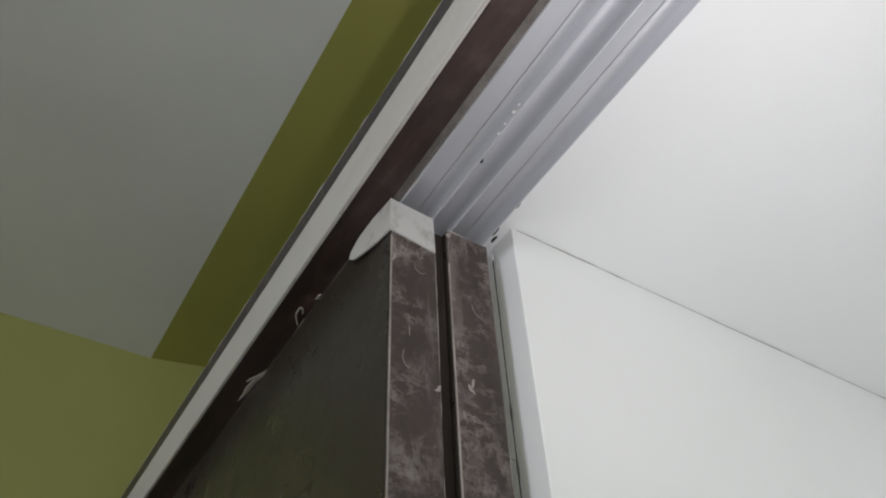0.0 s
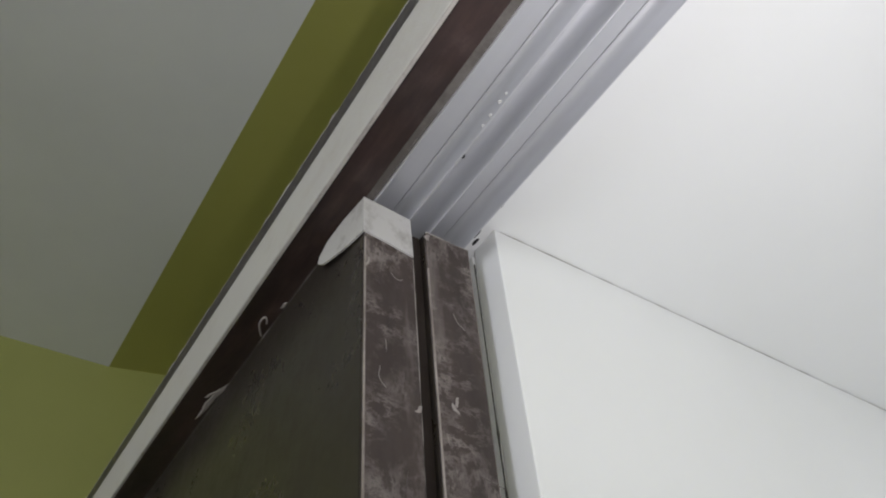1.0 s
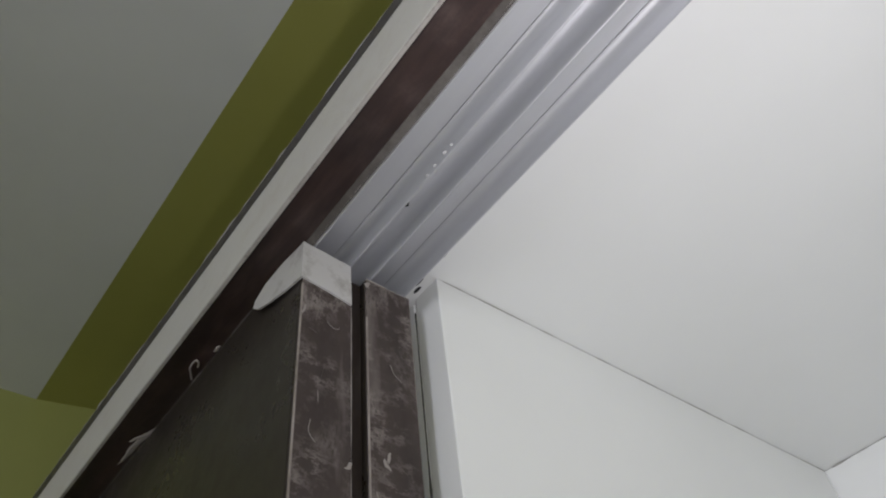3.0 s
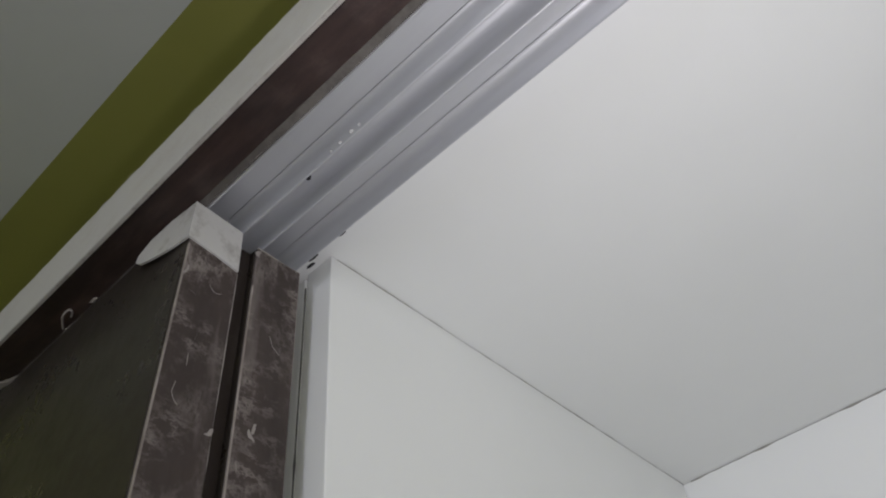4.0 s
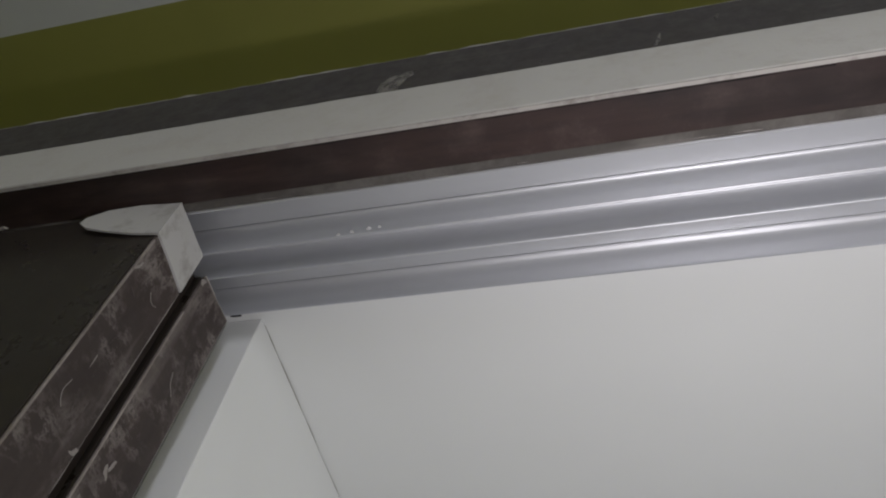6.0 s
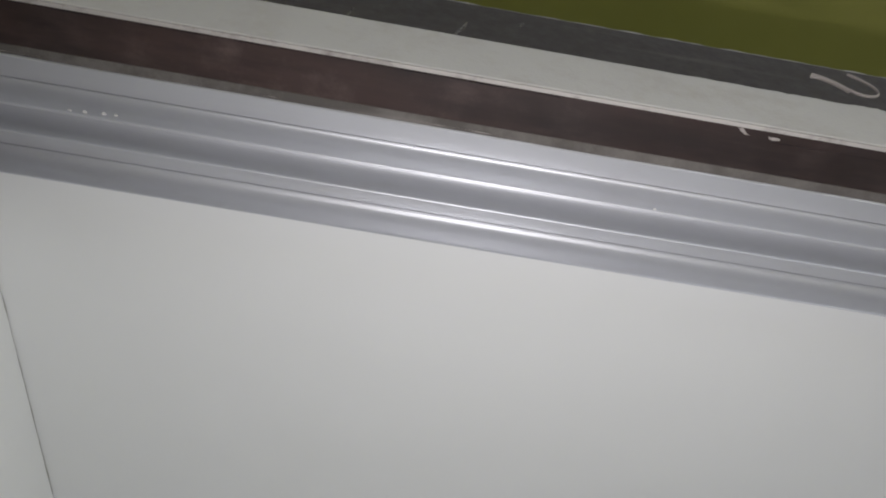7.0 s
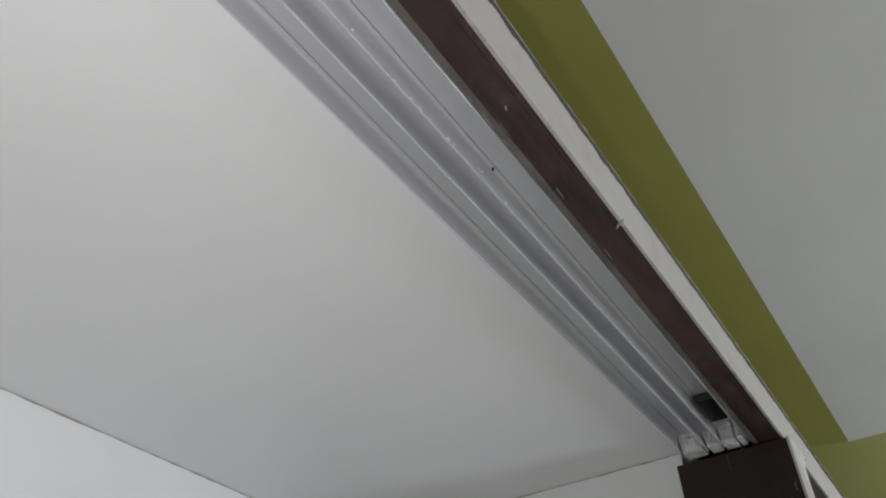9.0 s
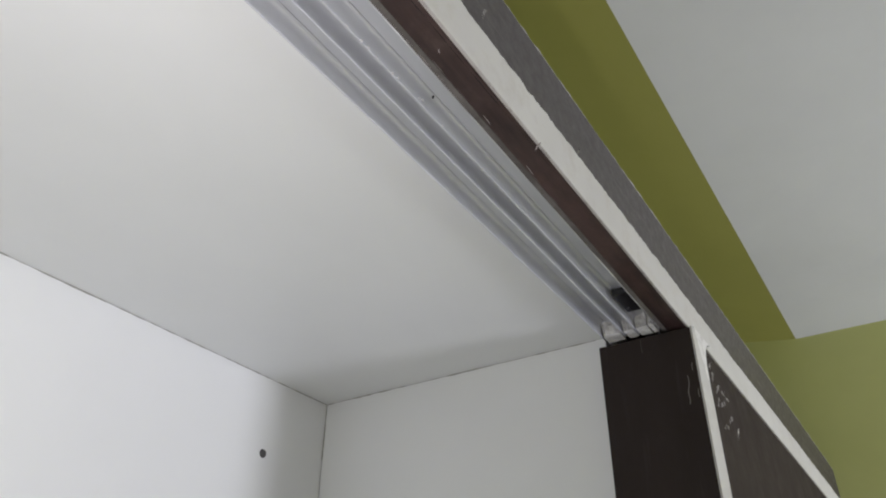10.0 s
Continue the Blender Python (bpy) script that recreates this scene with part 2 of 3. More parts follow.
wardrobe = empty("built_in_wardrobe", "built-in wardrobe, white boards inside, dark brown laminate outside", "wardrobe")
part("top_panel", box(X_LEFT, X_RIGHT, 0.1378, Y_BACK + 0.02, Z_IN, Z_IN + 0.018), WHITE_BOARD, wardrobe, "white laminated top board")
part("back_panel", box(X_LEFT, X_RIGHT, Y_BACK, Y_BACK + 0.018, 0.0, Z_IN - 0.0006), WHITE_BOARD, wardrobe)
part("side_panel", box(X_SIDE, X_SIDE + 0.016, 0.1475, Y_BACK - 0.0015, 0.0, Z_IN - 0.0006), WHITE_BOARD, wardrobe)
part("partition", box(-0.0197, 0.0027, 0.1553, Y_BACK - 0.0015, 0.0, Z_IN - 0.0004, 0.0007), WHITE_BOARD, wardrobe, "white laminated partition board")
part("partition", box(-0.0425, -0.0209, 0.1545, Y_BACK - 0.0015, 0.0, Z_IN - 0.004, 0.0008), WHITE_BOARD, wardrobe, "white laminated partition board")
part("head_rail", box(X_LEFT, X_RIGHT, Y_FRONT + 0.0021, Y_HEAD - 0.0052, TOP, TOP + 0.044), BROWN_X, wardrobe, "dark brown laminated head rail")
part("worn_lip", rough_edge(X_LEFT, X_STILE, 0.005, Y_HEAD - 0.0052, TOP + 0.0002, TOP + 0.02, 0.0050, 0.0, 0.0008, 4.0), WORN, wardrobe, "worn grey-brown inner lip of the rail")
# raw edge's underside, coloured darker to hold down the torchlight on it
part("edge_lip", box(X_LEFT, X_RIGHT, Y_FRONT + 0.0002, Y_FRONT + 0.0021, TOP - 0.0001, TOP + 0.0013), LIP, wardrobe, "lower lip of the raw edge, scuffed and coloured darker against torchlight")
part("head_edge", rough_edge(X_LEFT, X_RIGHT, 0.0025, Y_FRONT, TOP + 0.0014, TOP + Z_EDGE, 0.0020, 0.0038, 0.0004, 1.0), RAW, wardrobe, "raw white front edge with a chipped arris")
part("head_cover", box(X_LEFT, X_RIGHT, Y_FRONT + 0.003, Y_FASCIA - 0.001, TOP + 0.0445, TOP + Z_EDGE - 0.003), WORN, wardrobe)
part("fascia", box(X_LEFT, X_RIGHT, Y_FASCIA, Y_FASCIA + 0.018, TOP + 0.0418, TOP + Z_FASCIA, 0.0015), GREY_LAM, wardrobe, "glossy dark grey-brown laminated fascia")
part("upper_cover", box(X_LEFT, X_RIGHT, Y_FASCIA + 0.018, Y_BACK + 0.02, TOP + Z_FASCIA - 0.022, TOP + Z_FASCIA - 0.004), BROWN, wardrobe)
part("front_panel", box(X_STILE + 0.044, X_RIGHT, 0.0425, 0.0605, 0.0, TOP - 0.0006, 0.001), BROWN, wardrobe, "dark brown laminated front panel with scuffs")
stile = part("stile", box(X_STILE, X_STILE + 0.026, 0.0385, 0.1473, 0.0, TOP - 0.0015, 0.0012), BROWN, wardrobe, "dark brown laminated stile")
part("stile_core", box(X_STILE + 0.0262, X_STILE + 0.0435, 0.0385, Y_FASCIA + 0.02, 0.0, TOP - 0.0015), BROWN, wardrobe)


def upright_edge(x0, x1, y, depth, z0, z1, step, wave, seed):
    bm = bmesh.new()
    n = int((z1 - z0) / step)
    rows = []
    for i in range(n + 1):
        z = z0 + (z1 - z0) * i / n
        a, c = noise.noise((seed, z * 22, 0)) * wave, noise.noise((seed, z * 30, 4)) * wave
        rows.append([bm.verts.new(p) for p in ((x0 + a * 0.4, y + depth, z), (x0 + a * 0.4, y, z), (x1 + c, y, z), (x1 + c, y + depth, z))])
    for p, q in zip(rows, rows[1:]):
        for k in range(4):
            bm.faces.new((p[k], p[(k + 1) % 4], q[(k + 1) % 4], q[k]))
    bm.faces.new(rows[0])
    bm.faces.new(rows[-1][::-1])
    bmesh.ops.recalc_face_normals(bm, faces=bm.faces)
    return bm


part("stile_edge", upright_edge(X_STILE, X_STILE + 0.040, 0.0362, 0.0022, TOP - 0.9, TOP - 0.0005, 0.006, 0.0016, 2.0), RAW, stile, "raw white front edge")


def fillet(cx, cz, w, h, y, depth, seed):
    """A hand-smeared web of filler in the corner under the rail, hollow towards the corner."""
    bm = bmesh.new()
    curve = []
    for i in range(13):
        u = i / 12
        x = cx + w * (1 - u) ** 2.2 + 0.0012 * noise.noise((u * 7, seed, 0))
        z = cz - h * u ** 1.6
        curve.append((x, z))
    pts = [(cx - 0.03, cz)] + curve + [(cx - 0.008, cz - h)]
    f = [bm.verts.new((x, y, z)) for x, z in pts]
    b = [bm.verts.new((x, y + depth, z)) for x, z in pts]
    bm.faces.new(f)
    bm.faces.new(b[::-1])
    for i in range(len(f)):
        j = (i + 1) % len(f)
        bm.faces.new((f[i], b[i], b[j], f[j]))
    bmesh.ops.recalc_face_normals(bm, faces=bm.faces)
    return bm


part("filler_web", fillet(X_STILE + 0.039, TOP + 0.002, 0.034, 0.055, 0.0360, 0.004, 3.0), PUTTY, stile, "smeared white filler")

# ---- the sliding track ----
Z_ROOF = 0.0178


def groove(y):
    return [(y, Z_ROOF), (y + 0.0001, Z_ROOF + 0.0024), (y + 0.0004, Z_ROOF + 0.0024), (y + 0.0005, Z_ROOF)]


def cove(y0, z0, y1, z1, n=6):
    """A quarter-round hollow from a channel roof at (y0, z0) down into a fin's face at (y1, z1)."""
    return [(y0 + (y1 - y0) * math.sin(math.pi / 2 * i / n), z1 + (z0 - z1) * math.cos(math.pi / 2 * i / n)) for i in range(n + 1)]


FIN_A = [(0.0690, 0.0222), (0.0690, 0.0010), (0.0696, 0.0004), (0.0702, 0.0004), (0.0707, 0.0012), (0.0712, 0.0150), (0.0722, Z_ROOF)]
FIN_M = cove(0.0904, Z_ROOF, 0.0942, 0.0105, 9) + [(0.0938, 0.0014), (0.0940, 0.0005), (0.0945, 0.0003), (0.0950, 0.0006), (0.0953, 0.0150), (0.0960, Z_ROOF)]
FIN_B = cove(0.1025, Z_ROOF, 0.1092, 0.0075, 10) + [(0.1094, 0.0014), (0.1097, 0.0005), (0.1102, 0.0003), (0.1107, 0.0007), (0.1112, 0.0150), (0.1120, Z_ROOF)]
FIN_C = cove(0.1292, Z_ROOF, 0.1343, 0.0095, 9) + [(0.1344, 0.0016), (0.1347, 0.0006), (0.1351, 0.0006), (0.1355, 0.0030), (0.1368, 0.0120), (0.1376, 0.0160), (0.1376, 0.0412)]
CHANNEL_A = FIN_A + groove(0.0897) + FIN_M + [(0.0985, Z_ROOF), (0.0985, 0.0222)]
CHANNEL_M = [(0.0986, 0.0412), (0.0986, Z_ROOF)] + FIN_B + [(0.1140, Z_ROOF), (0.1140, 0.0412)]
CHANNEL_B = [(0.1141, 0.0412), (0.1141, Z_ROOF)] + groove(0.1285) + FIN_C
track = empty("sliding_door_track", "grooved aluminium double track under the wardrobe's top board", "door track")
X_END = X_STILE - 0.008
for nm, prof in (("front_channel", CHANNEL_A), ("middle_rib", CHANNEL_M), ("rear_channel", CHANNEL_B)):
    part(nm, extrude_x([(y, TOP + z) for y, z in prof], X_LEFT, X_END), ALU, track)


def disc(x, y, z, r, depth, n=14):
    bm = bmesh.new()
    bmesh.ops.create_cone(bm, cap_ends=True, segments=n, radius1=r, radius2=r * 0.8, depth=depth, matrix=Matrix.Translation((x, y, z)) @ Euler((math.pi, 0, 0)).to_matrix().to_4x4())
    return bm


# black discs stand for the dark of two small holes in the track
for x, y, r in ((0.043, 0.1026, 0.0018), (0.683, 0.0918, 0.0010)):
    part("spot_disc", disc(x, y, TOP + 0.0170, r, 0.0024), BLACK, track, "black disc for a dark hole in the track")


def crumb(x, y, z, r, seed, flat=0.5, long=1.0):
    bm = bmesh.new()
    bmesh.ops.create_icosphere(bm, subdivisions=2, radius=r)
    for v in bm.verts:
        v.co *= 1 + 0.45 * noise.noise(v.co * (1.4 / r) + Vector((seed, 0, 0)))
        v.co.z *= flat
        v.co.x *= long
        v.co.y /= long
    bmesh.ops.translate(bm, verts=bm.verts, vec=(x, y, z))
    return bm


rng = random.Random(5)
for x, z, r in ((0.0885, 0.0042, 0.0013), (0.080, 0.0030, 0.0011), (0.073, 0.0022, 0.0010), (0.094, 0.0048, 0.0008), (0.635, 0.0012, 0.0015), (0.642, 0.0030, 0.0009), (0.700, 0.0020, 0.0011), (0.60, 0.0012, 0.0013), (0.55, 0.0040, 0.0009), (0.36, 0.0015, 0.0009), (0.672, 0.0060, 0.0010), (0.668, 0.0052, 0.0007), (0.608, 0.0016, 0.0010), (0.617, 0.0010, 0.0008), (0.585, 0.0012, 0.0009), (0.76, 0.0012, 0.0010), (0.84, 0.0014, 0.0011)):
    part("dust_crumb", crumb(x, 0.0938, TOP + z, r, rng.random() * 9), CRUMB, track, "crumb of plaster")


def filler_dab(y0, y1, seed):
    bm = box(X_END - 0.014, X_STILE - 0.0005, y0, y1, TOP + 0.001, TOP + 0.0215)
    bmesh.ops.subdivide_edges(bm, edges=bm.edges[:], cuts=3, use_grid_fill=True)
    for v in bm.verts:
        k = noise.noise(v.co * 140 + Vector((seed, 0, 0)))
        if v.co.x < X_STILE - 0.002:
            v.co.x += 0.006 * k - 0.004 * noise.noise((v.co.y * 300, seed, 1))
        v.co.z += 0.0012 * k
    return bm


for y0, y1, sd in ((0.0728, 0.0780, 1.0), (0.0800, 0.0930, 2.0), (0.0962, 0.1075, 3.0), (0.1128, 0.1330, 4.0)):
    part("filler_dab", filler_dab(y0, y1, sd), PUTTY, track, "dab of white filler closing the track")

stop = tagged(part("door_stop", box(1.034, 1.082, 0.0750, 0.0920, TOP + 0.010, TOP + 0.0178, 0.0020), BLACK), "black plastic door stop inside the track", "door stop")
# bright metal disc added in place of the glint on the stop
part("spot_disc", disc(1.070, 0.0870, TOP + 0.0106, 0.0016, 0.002), GLINT, stop, "bright metal disc for a glint")


# ---- the sliding doors ----
def sliding_door(x0, x1, y0, y1, top, label):
    d = empty("sliding_door", label, "door", "sliding doors of the wardrobe")
    part("door_panel", box(x0, x1 - 0.0022, y0, y1, 0.012, top, 0.0012), GLOSS, d, "dark brown glossy laminate face")
    part("edge_band", box(x1 - 0.002, x1, y0 + 0.0003, y1 - 0.0003, 0.013, top - 0.0004, 0.0005), EDGE, d, "scratched brown edge band with dust")
    part("worn_arris", box(x1 - 0.0009, x1 + 0.0002, y0 - 0.0001, y0 + 0.0009, 0.014, top - 0.03, 0.0003), ARRIS, d, "pale worn front corner")
    return d


def pile_strip(door):
    part("pile_strip", box(-0.06, -0.009, 0.0943, 0.1054, 0.02, TOP - 0.003), BROWN, door, "dark brown sealing strip between the doors")


front_door = sliding_door(-1.19, 0.0, 0.0637, 0.0940, TOP - 0.0015, "dark brown laminated sliding door with a dusty scratched edge")
pile_strip(front_door)
rear_door = sliding_door(-1.19, -0.0035, 0.1058, 0.1370, TOP - 0.0015, "dark brown laminated sliding door in the rear track")


def bent_cap():
    """A bent strip of white board: one leg over the door's edge, a tapering one over its face."""
    bm = bmesh.new()
    t = 0.0012
    side = [(0.0630, -0.0010), (0.0935, -0.0035), (0.0943, -0.0335), (0.0790, -0.0305), (0.0630, -0.0285)]
    face = [(0.0012, -0.0010), (-0.020, -0.0010), (-0.036, -0.0045), (-0.0445, -0.0105), (-0.0458, -0.0155), (-0.0405, -0.0200), (-0.029, -0.0235), (-0.014, -0.0268), (0.0012, -0.0285)]
    def slab(pts, at):
        outer = [bm.verts.new(at(p, 0)) for p in pts]
        inner = [bm.verts.new(at(p, t)) for p in pts]
        bm.faces.new(outer)
        bm.faces.new(inner[::-1])
        for i in range(len(pts)):
            j = (i + 1) % len(pts)
            bm.faces.new((outer[i], inner[i], inner[j], outer[j]))
    slab(side, lambda p, d: (0.0002 + t - d, p[0] - 0.001, TOP + p[1]))
    slab(face, lambda p, d: (p[0], 0.0634 - t + d - 0.004 * max(0, -p[0]) / 0.045, TOP + p[1]))
    bmesh.ops.recalc_face_normals(bm, faces=bm.faces)
    return bm


part("corner_cap", bent_cap(), CARD, front_door, "bent white strip over the top corner")


def smear(x, y, z, length, width, ang, seed, normal="down", lift=0.0006):
    """A dried smear of filler, thin, with a ragged outline."""
    bm = bmesh.new()
    n = 22
    ring, top = [], []
    for i in range(n):
        a = 2 * math.pi * i / n
        k = 1 + 0.55 * noise.noise((math.cos(a) * 2.2 + seed, math.sin(a) * 2.2, seed))
        u, v = math.cos(a) * length / 2 * k, math.sin(a) * width / 2 * k
        v += 0.25 * width * math.sin(u / length * 5 + seed)
        c, s_ = math.cos(ang), math.sin(ang)
        p, q = u * c - v * s_, u * s_ + v * c
        for r, sc, h in ((ring, 1.0, 0.0), (top, 0.72, lift)):
            if normal == "down":
                r.append(bm.verts.new((x + p * sc, y + q * sc, z - h)))
            elif normal == "front":
                r.append(bm.verts.new((x + p * sc, y - h, z + q * sc)))
            else:
                r.append(bm.verts.new((x + h, y + p * sc, z + q * sc)))
    bm.faces.new(top)
    for i in range(n):
        j = (i + 1) % n
        bm.faces.new((ring[i], ring[j], top[j], top[i]))
    bmesh.ops.recalc_face_normals(bm, faces=bm.faces)
    return bm


# marks on the head rail's underside
for x, y, ln, wd, an, sd in ((-0.103, 0.0625, 0.007, 0.0022, 0.2, 3.0), (-0.222, 0.0612, 0.046, 0.0045, 0.10, 4.0), (-0.213, 0.0590, 0.016, 0.0025, 0.5, 4.5),
                             (0.506, 0.0578, 0.012, 0.0024, 0.7, 5.3), (0.528, 0.0640, 0.024, 0.0008, 0.06, 6.0), (0.385, 0.0445, 0.006, 0.0015, 0.4, 6.5), (0.634, 0.0545, 0.0034, 0.0009, 0.3, 7.0), (0.757, 0.0425, 0.010, 0.0014, 0.9, 8.0), (0.400, 0.0455, 0.006, 0.0016, 0.2, 9.0), (0.71, 0.0610, 0.012, 0.0003, 0.05, 10.0), (0.78, 0.0615, 0.014, 0.0003, 0.05, 11.0)):
    part("filler_smear", smear(x, y, TOP - 0.0001, ln, wd, an, sd), SMEAR, wardrobe, "dried smear of pale filler")
# marks on the door edges
for x, y, z, ln, wd, an, sd in ((0.0001, 0.0925, -0.132, 0.005, 0.0022, 0.8, 12.0), (-0.0034, 0.1170, -0.118, 0.007, 0.0018, 1.2, 13.0), (-0.0034, 0.1155, -0.122, 0.006, 0.002, 2.2, 14.0), (-0.0034, 0.1070, -0.006, 0.006, 0.003, 1.5, 15.0), (0.0001, 0.0655, -0.050, 0.008, 0.0015, 1.3, 17.0)):
    part("filler_smear", smear(x, y, TOP + z, ln, wd, an, sd, "side", 0.0004), SMEAR, front_door if x > -0.002 else rear_door, "speck of pale filler")
# scuffs on the front panel
rng = random.Random(17)
for x, z, ln in ((1.205, -0.020, 0.020), (1.215, -0.030, 0.014), (1.232, -0.040, 0.022), (1.245, -0.055, 0.020), (1.262, -0.040, 0.026), (1.222, -0.060, 0.014), (1.275, -0.066, 0.020), (1.30, -0.075, 0.018), (1.24, -0.085, 0.016)):
    part("scuff", smear(x, 0.0424, TOP + z, ln * 1.4, 0.0055, 0.5 + rng.uniform(-0.5, 0.4), rng.uniform(20, 40), "front", 0.0003), SMUDGE, wardrobe, "pale scuff on dark laminate")


def shaving(points, r, material, parent):
    """A thin curl of paint hanging off an edge."""
    cu = bpy.data.curves.new("paint_shaving", "CURVE")
    cu.dimensions, cu.bevel_depth, cu.bevel_resolution, cu.resolution_u = "3D", r, 2, 6
    sp = cu.splines.new("NURBS")
    sp.points.add(len(points) - 1)
    for q, p in zip(sp.points, points):
        q.co = (*p, 1)
    sp.use_endpoint_u, sp.order_u = True, 3
    ob = new("paint_shaving", cu)
    ob.parent = parent
    cu.materials.append(material)
    return ob


CX, CZ = 0.459, TOP + 0.070
shaving([(CX - 0.020, 0.0392, CZ + 0.002), (CX - 0.012, 0.0385, CZ + 0.001), (CX - 0.006, 0.0380, CZ - 0.008), (CX + 0.002, 0.0385, CZ - 0.016), (CX + 0.013, 0.0380, CZ - 0.012), (CX + 0.013, 0.0375, CZ + 0.002), (CX + 0.004, 0.0380, CZ + 0.012)], 0.0008, SMEAR, wardrobe)
shaving([(CX - 0.019, 0.0388, CZ + 0.004), (CX - 0.010, 0.0382, CZ - 0.001), (CX - 0.004, 0.0384, CZ - 0.012)], 0.0013, SMEAR, wardrobe)
XS = X_STILE - 0.0003
shaving([(XS, 0.0500, TOP - 0.058), (XS - 0.0006, 0.0488, TOP - 0.064), (XS, 0.0505, TOP - 0.071), (XS - 0.0004, 0.0522, TOP - 0.078), (XS, 0.0510, TOP - 0.085), (XS - 0.0005, 0.0520, TOP - 0.090)], 0.0004, SMEAR, stile)
shaving([(XS, 0.0425, TOP - 0.044), (XS - 0.0004, 0.0440, TOP - 0.048), (XS, 0.0432, TOP - 0.053)], 0.0003, SMEAR, stile)
shaving([(XS, 0.0410, TOP - 0.075), (XS - 0.0004, 0.0420, TOP - 0.080), (XS, 0.0412, TOP - 0.084)], 0.0003, SMEAR, stile)
shaving([(XS, 0.0960, TOP - 0.004), (XS - 0.0004, 0.0965, TOP - 0.012), (XS, 0.0958, TOP - 0.020)], 0.0003, SCUFF, stile)
ZS = TOP - 0.0005
shaving([(-0.137, 0.0622, ZS), (-0.131, 0.0585, ZS), (-0.125, 0.0556, ZS - 0.001), (-0.118, 0.0560, ZS), (-0.119, 0.0590, ZS - 0.001), (-0.124, 0.0602, ZS)], 0.0007, SMEAR, wardrobe)
# flakes on the fascia
for x, z, ln, wd, an, sd in ((0.062, 0.200, 0.075, 0.018, 1.45, 31.0), (0.072, 0.228, 0.03, 0.012, 0.9, 32.0), (0.78, 0.21, 0.022, 0.004, 1.2, 33.0), (0.30, 0.245, 0.014, 0.003, 1.4, 34.0), (1.0, 0.19, 0.02, 0.003, 1.0, 36.0), (-0.10, 0.165, 0.018, 0.008, 0.2, 37.0), (-0.065, 0.170, 0.012, 0.007, 1.2, 38.0), (0.005, 0.150, 0.020, 0.005, 0.1, 39.0), (0.175, 0.205, 0.030, 0.0016, 1.5, 40.0), (0.215, 0.165, 0.010, 0.006, 0.2, 41.0), (0.255, 0.215, 0.030, 0.0030, 1.3, 42.0), (0.66, 0.15, 0.016, 0.006, 1.1, 43.0), (0.59, 0.12, 0.010, 0.004, 0.6, 44.0)):
    part("filler_smear", smear(x, Y_FASCIA - 0.0001, TOP + z, ln, wd, an, sd, "front", 0.0006), SMUDGE, wardrobe, "pale smear on the fascia")
# plug holes in the boards
part("plug_hole", disc(0, 0, 0, 0.0062, 0.002), HOLE, wardrobe, "dark round plug hole").matrix_basis = pose(1.038, Y_BACK - 0.0006, TOP - 0.082, -90, 0, 0)
# black lumps stand for the dark inside chipped holes
for x, y, r in ((-0.0066, 0.1478, 0.0027), (-0.0125, 0.1515, 0.0022), (0.0205, 0.1478, 0.0018)):
    part("chip_hole", crumb(x, y, Z_IN, r, x * 500, 0.25, 1.7), BLACK, wardrobe, "black lump for a chipped hole")


def joint_grime(p, q, width, seed, share=0.12, bias=0.35):
    """Broken joint dirt between two boards, or painted gap shade, from p to q."""
    bm = bmesh.new()
    p, q = Vector(p), Vector(q)
    d = q - p
    n = max(8, int(d.length / 0.004))
    side = Vector((0, 0, 1)) if abs(d.normalized().z) < 0.5 else Vector((0.7, -0.7, 0))
    out = d.normalized().cross(side)
    last = None
    for i in range(n + 1):
        u = i / n
        c = p + d * u
        w = width * (bias + noise.noise((u * d.length * 60, seed, 0)) + 0.7 * noise.noise((u * d.length * 13, seed, 5)))
        w = max(w, share * width)
        ring = [bm.verts.new(c + v) for v in (out * w, side * -w, out * -w, side * w)]
        if last:
            for k in range(4):
                bm.faces.new((last[k], last[(k + 1) % 4], ring[(k + 1) % 4], ring[k]))
        last = ring
    loose = [v for v in bm.verts if not v.link_faces]
    bmesh.ops.delete(bm, geom=loose, context="VERTS")
    bmesh.ops.recalc_face_normals(bm, faces=bm.faces)
    return bm


ZJ = Z_IN - 0.0006
for p, q, w, sd in (((0.3, Y_BACK, ZJ), (X_SIDE, Y_BACK, ZJ), 0.0014, 1.0), ((X_SIDE, 0.16, ZJ), (X_SIDE, Y_BACK, ZJ), 0.0011, 2.0), ((X_SIDE, Y_BACK, ZJ), (X_SIDE, Y_BACK, TOP - 0.5), 0.0016, 3.0), ((0.0027, 0.16, ZJ), (0.0027, Y_BACK, ZJ), 0.0006, 4.0), ((0.010, Y_BACK, ZJ), (0.3, Y_BACK, ZJ), 0.0010, 5.0)):
    part("joint_grime", joint_grime(p, q, w, sd), GRIME, wardrobe, "dark dirt in a board joint")
for p, q, w, sd in (((0.40, 0.0475, TOP), (0.80, 0.0455, TOP), 0.0006, 7.0), ((0.62, 0.0438, TOP), (1.10, 0.0432, TOP), 0.0004, 8.0), ((-0.16, 0.0432, TOP), (0.30, 0.0434, TOP), 0.0006, 9.0)):
    part("laminate_split", joint_grime(p, q, w * 0.7, sd, 0.15), SLIT, wardrobe, "dark split along the laminate")
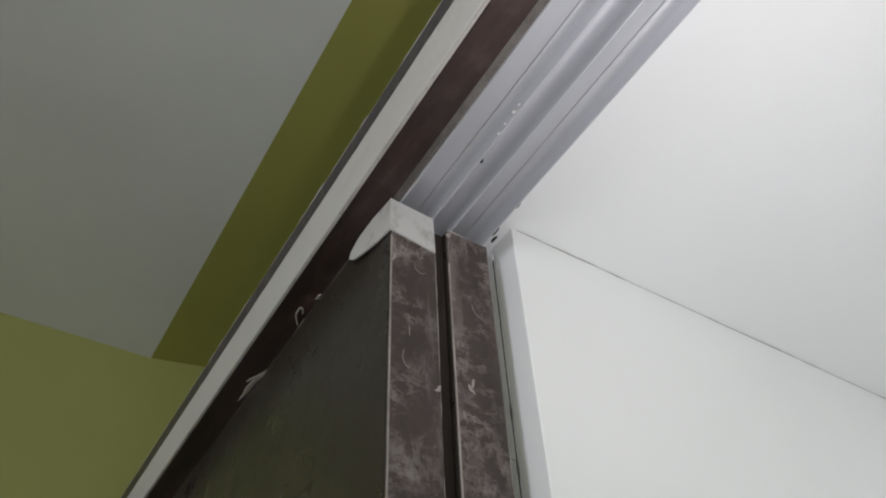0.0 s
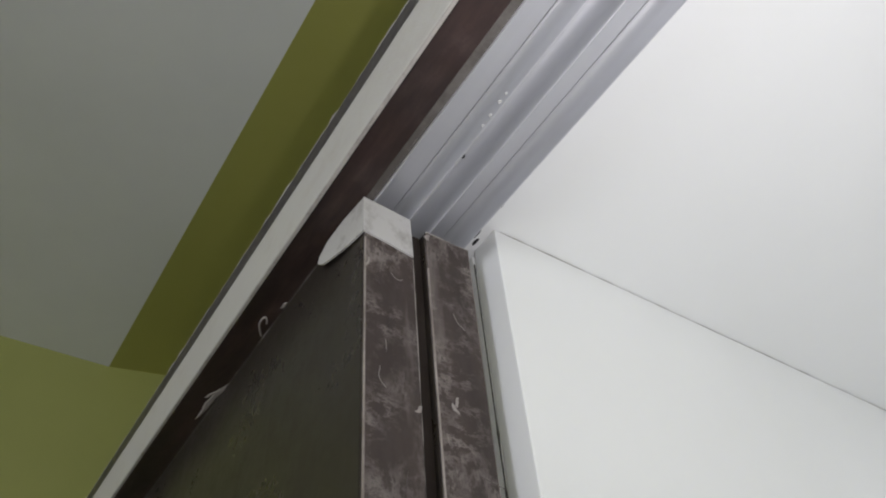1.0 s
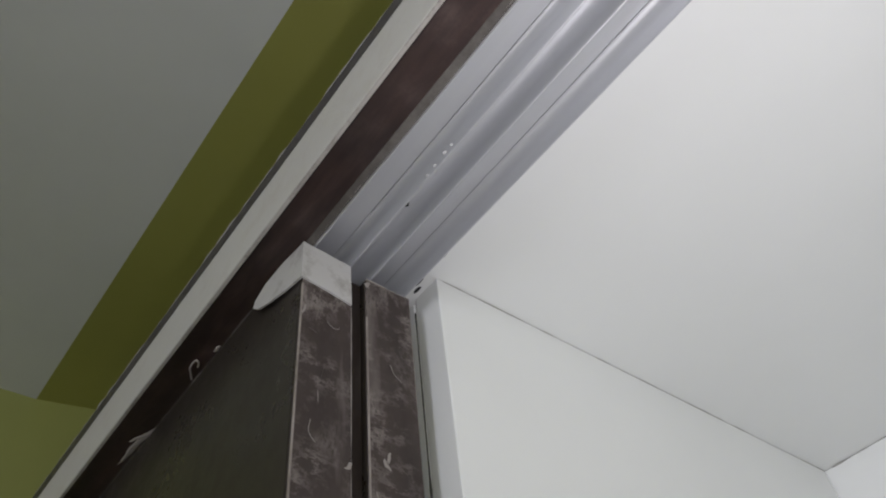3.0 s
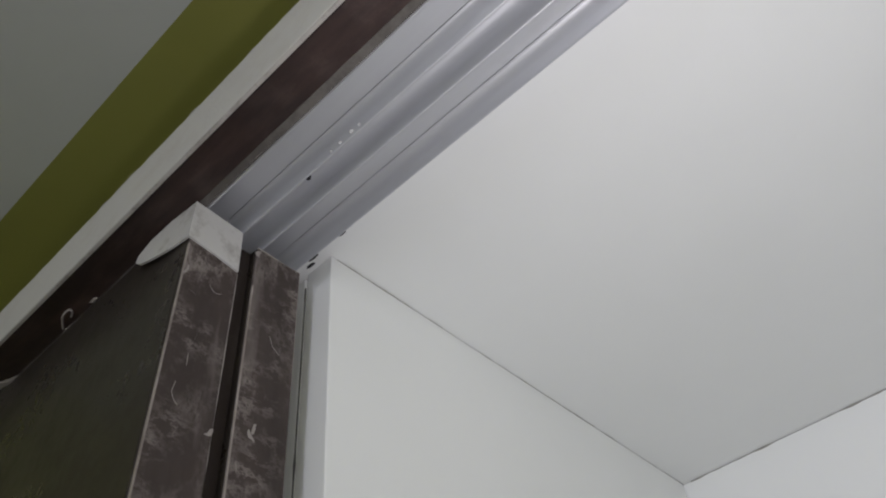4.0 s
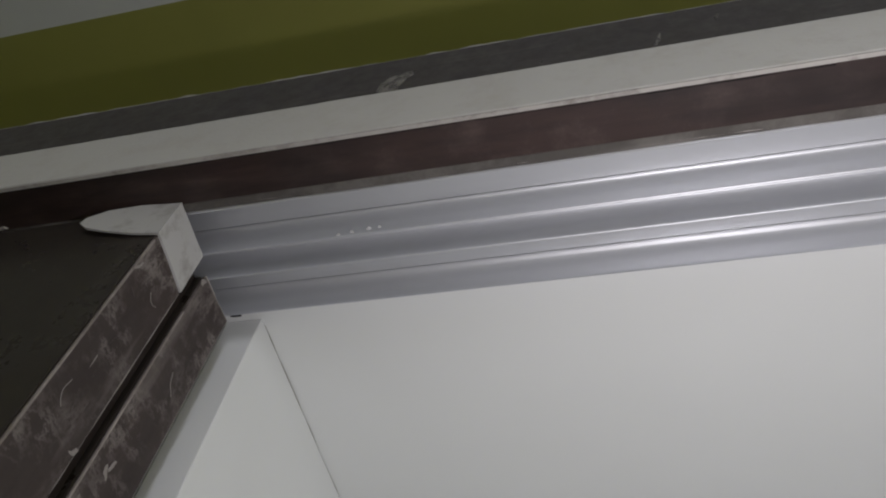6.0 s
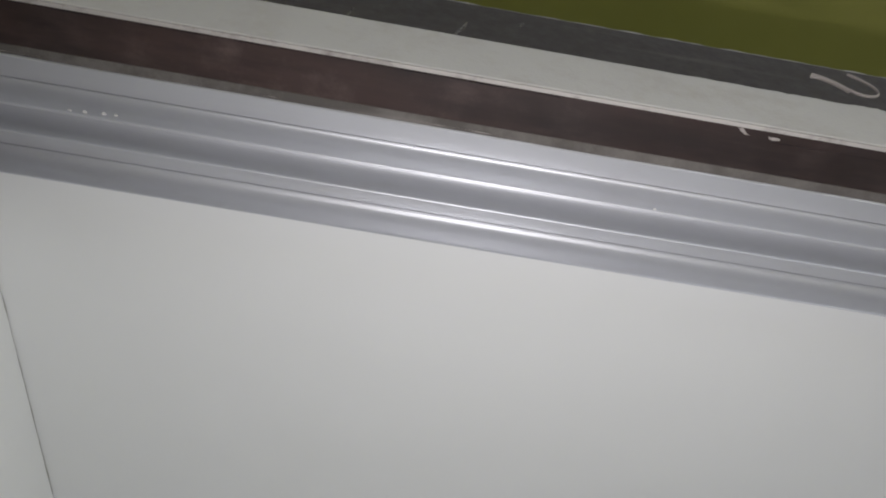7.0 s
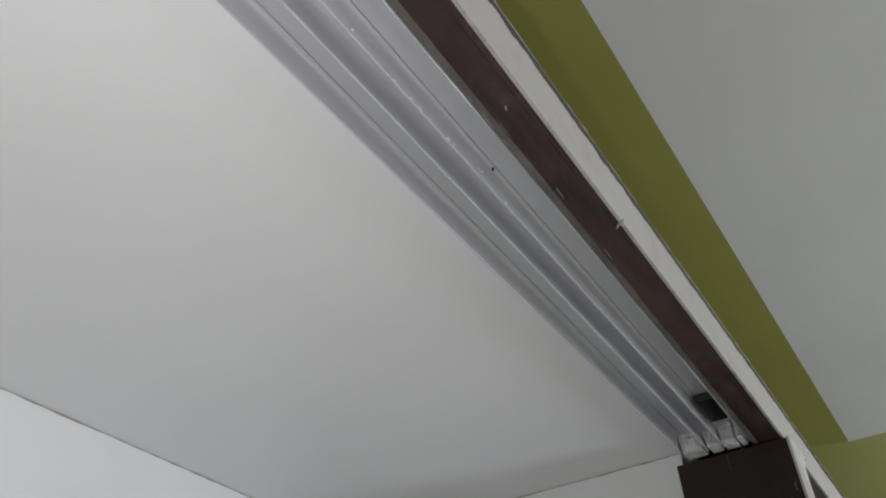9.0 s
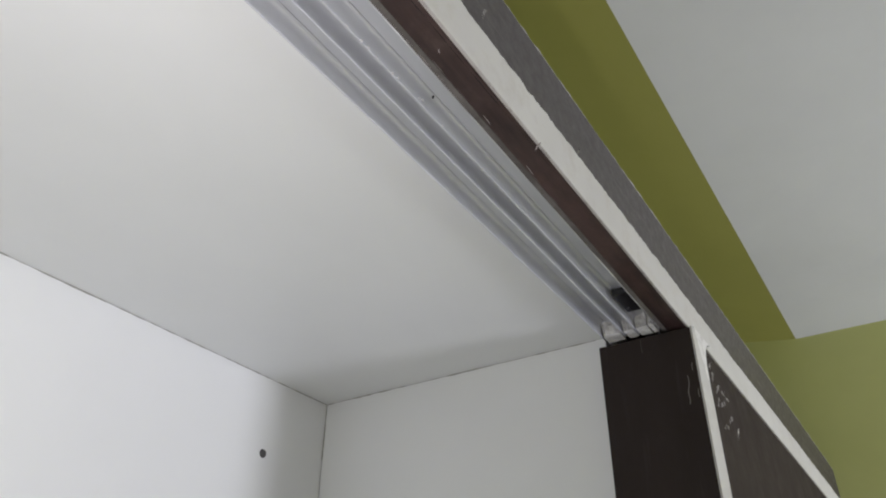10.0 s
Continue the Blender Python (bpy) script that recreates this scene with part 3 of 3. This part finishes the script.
# pale flecks where the paint has chipped off the rail's inner lip
for x0, x1, w, sd in ((0.005, 0.10, 0.0009, 41.0), (0.13, 0.30, 0.0013, 42.0), (0.34, 0.48, 0.0010, 43.0), (0.60, 0.98, 0.0009, 44.0)):
    part("fleck_line", joint_grime((x0, Y_HEAD - 0.0014, TOP + 0.0004), (x1, Y_HEAD - 0.0012, TOP + 0.0004), w, sd, 0.02, -0.10), SMEAR, wardrobe, "pale flecks along the worn lip")
part("fleck_line", joint_grime((0.62, Y_HEAD - 0.0060, TOP), (0.95, Y_HEAD - 0.0056, TOP), 0.0007, 45.0, 0.02, -0.1), SCUFF, wardrobe, "pale flecks along the worn lip")
part("fleck_line", joint_grime((-0.34, 0.0634, TOP - 0.0016), (-0.047, 0.0634, TOP - 0.0016), 0.0009, 46.0, 0.02, -0.2), SMEAR, front_door, "pale flecks along the door's top corner")
# pale paint on the fascia's upper arris
part("arris_paint", joint_grime((X_LEFT, Y_FASCIA + 0.0002, TOP + Z_FASCIA), (X_RIGHT, Y_FASCIA + 0.0002, TOP + Z_FASCIA), 0.0011, 11.0, 0.10), RAW, wardrobe, "chipped pale paint along the fascia")
# scratches on the door edges
rng = random.Random(23)
for door, x, y0, y1 in ((front_door, 0.0001, 0.066, 0.092), (rear_door, -0.0034, 0.108, 0.135)):
    for k in range(7):
        up = rng.random() < 0.6
        part("scratch", smear(x, rng.uniform(y0, y1), TOP - rng.uniform(0.036, 0.26), rng.uniform(0.004, 0.016), rng.uniform(0.0002, 0.0004), 1.57 + rng.uniform(-0.2, 0.2) if up else rng.uniform(-0.7, 0.7), rng.uniform(0, 50), "side", 0.0002), SMEAR if rng.random() < 0.25 else SCUFF, door)
# chipped pale top arrises of the doors
part("arris_chips", joint_grime((-0.0036, 0.1062, TOP - 0.0016), (-0.0036, 0.1368, TOP - 0.0016), 0.0013, 21.0, 0.05), SMEAR, rear_door, "pale chips along the top corner")
part("arris_chips", joint_grime((-0.0036, 0.1366, TOP - 0.001), (-0.0036, 0.1366, TOP - 0.32), 0.0005, 22.0, 0.05), SMEAR, rear_door, "pale chips along the corner")
part("arris_chips", joint_grime((0.0, 0.0938, TOP - 0.034), (0.0, 0.0938, TOP - 0.32), 0.0005, 23.0, 0.05), SMEAR, front_door, "pale chips along the corner")
# dark strip that paints the shade into the gap between the partition boards
part("gap_shade", joint_grime((-0.0203, 0.1547, TOP + 0.010), (-0.0203, 0.1547, TOP - 0.5), 0.0010, 24.0, 0.45), HOLE, wardrobe, "dark strip painting the shade in the partition boards' gap")
# fine loose hairs of dust on the doors and the cap
for x, y, z, size, sd, owner in ((0.0006, 0.0790, -0.052, 0.012, 52, front_door), (0.0006, 0.0720, -0.115, 0.014, 53, front_door), (-0.0030, 0.1200, -0.060, 0.014, 54, rear_door)):
    r = random.Random(sd)
    a = r.uniform(0, 6.28)
    pts = []
    for k in range(7):
        pts.append((x + 0.0002 * (k % 2), y, TOP + z))
        a += r.uniform(-0.8, 0.8)
        y, z = y + size / 6 * math.cos(a) * 0.7, z + size / 6 * math.sin(a)
    shaving(pts, 0.00015, SMEAR, owner)
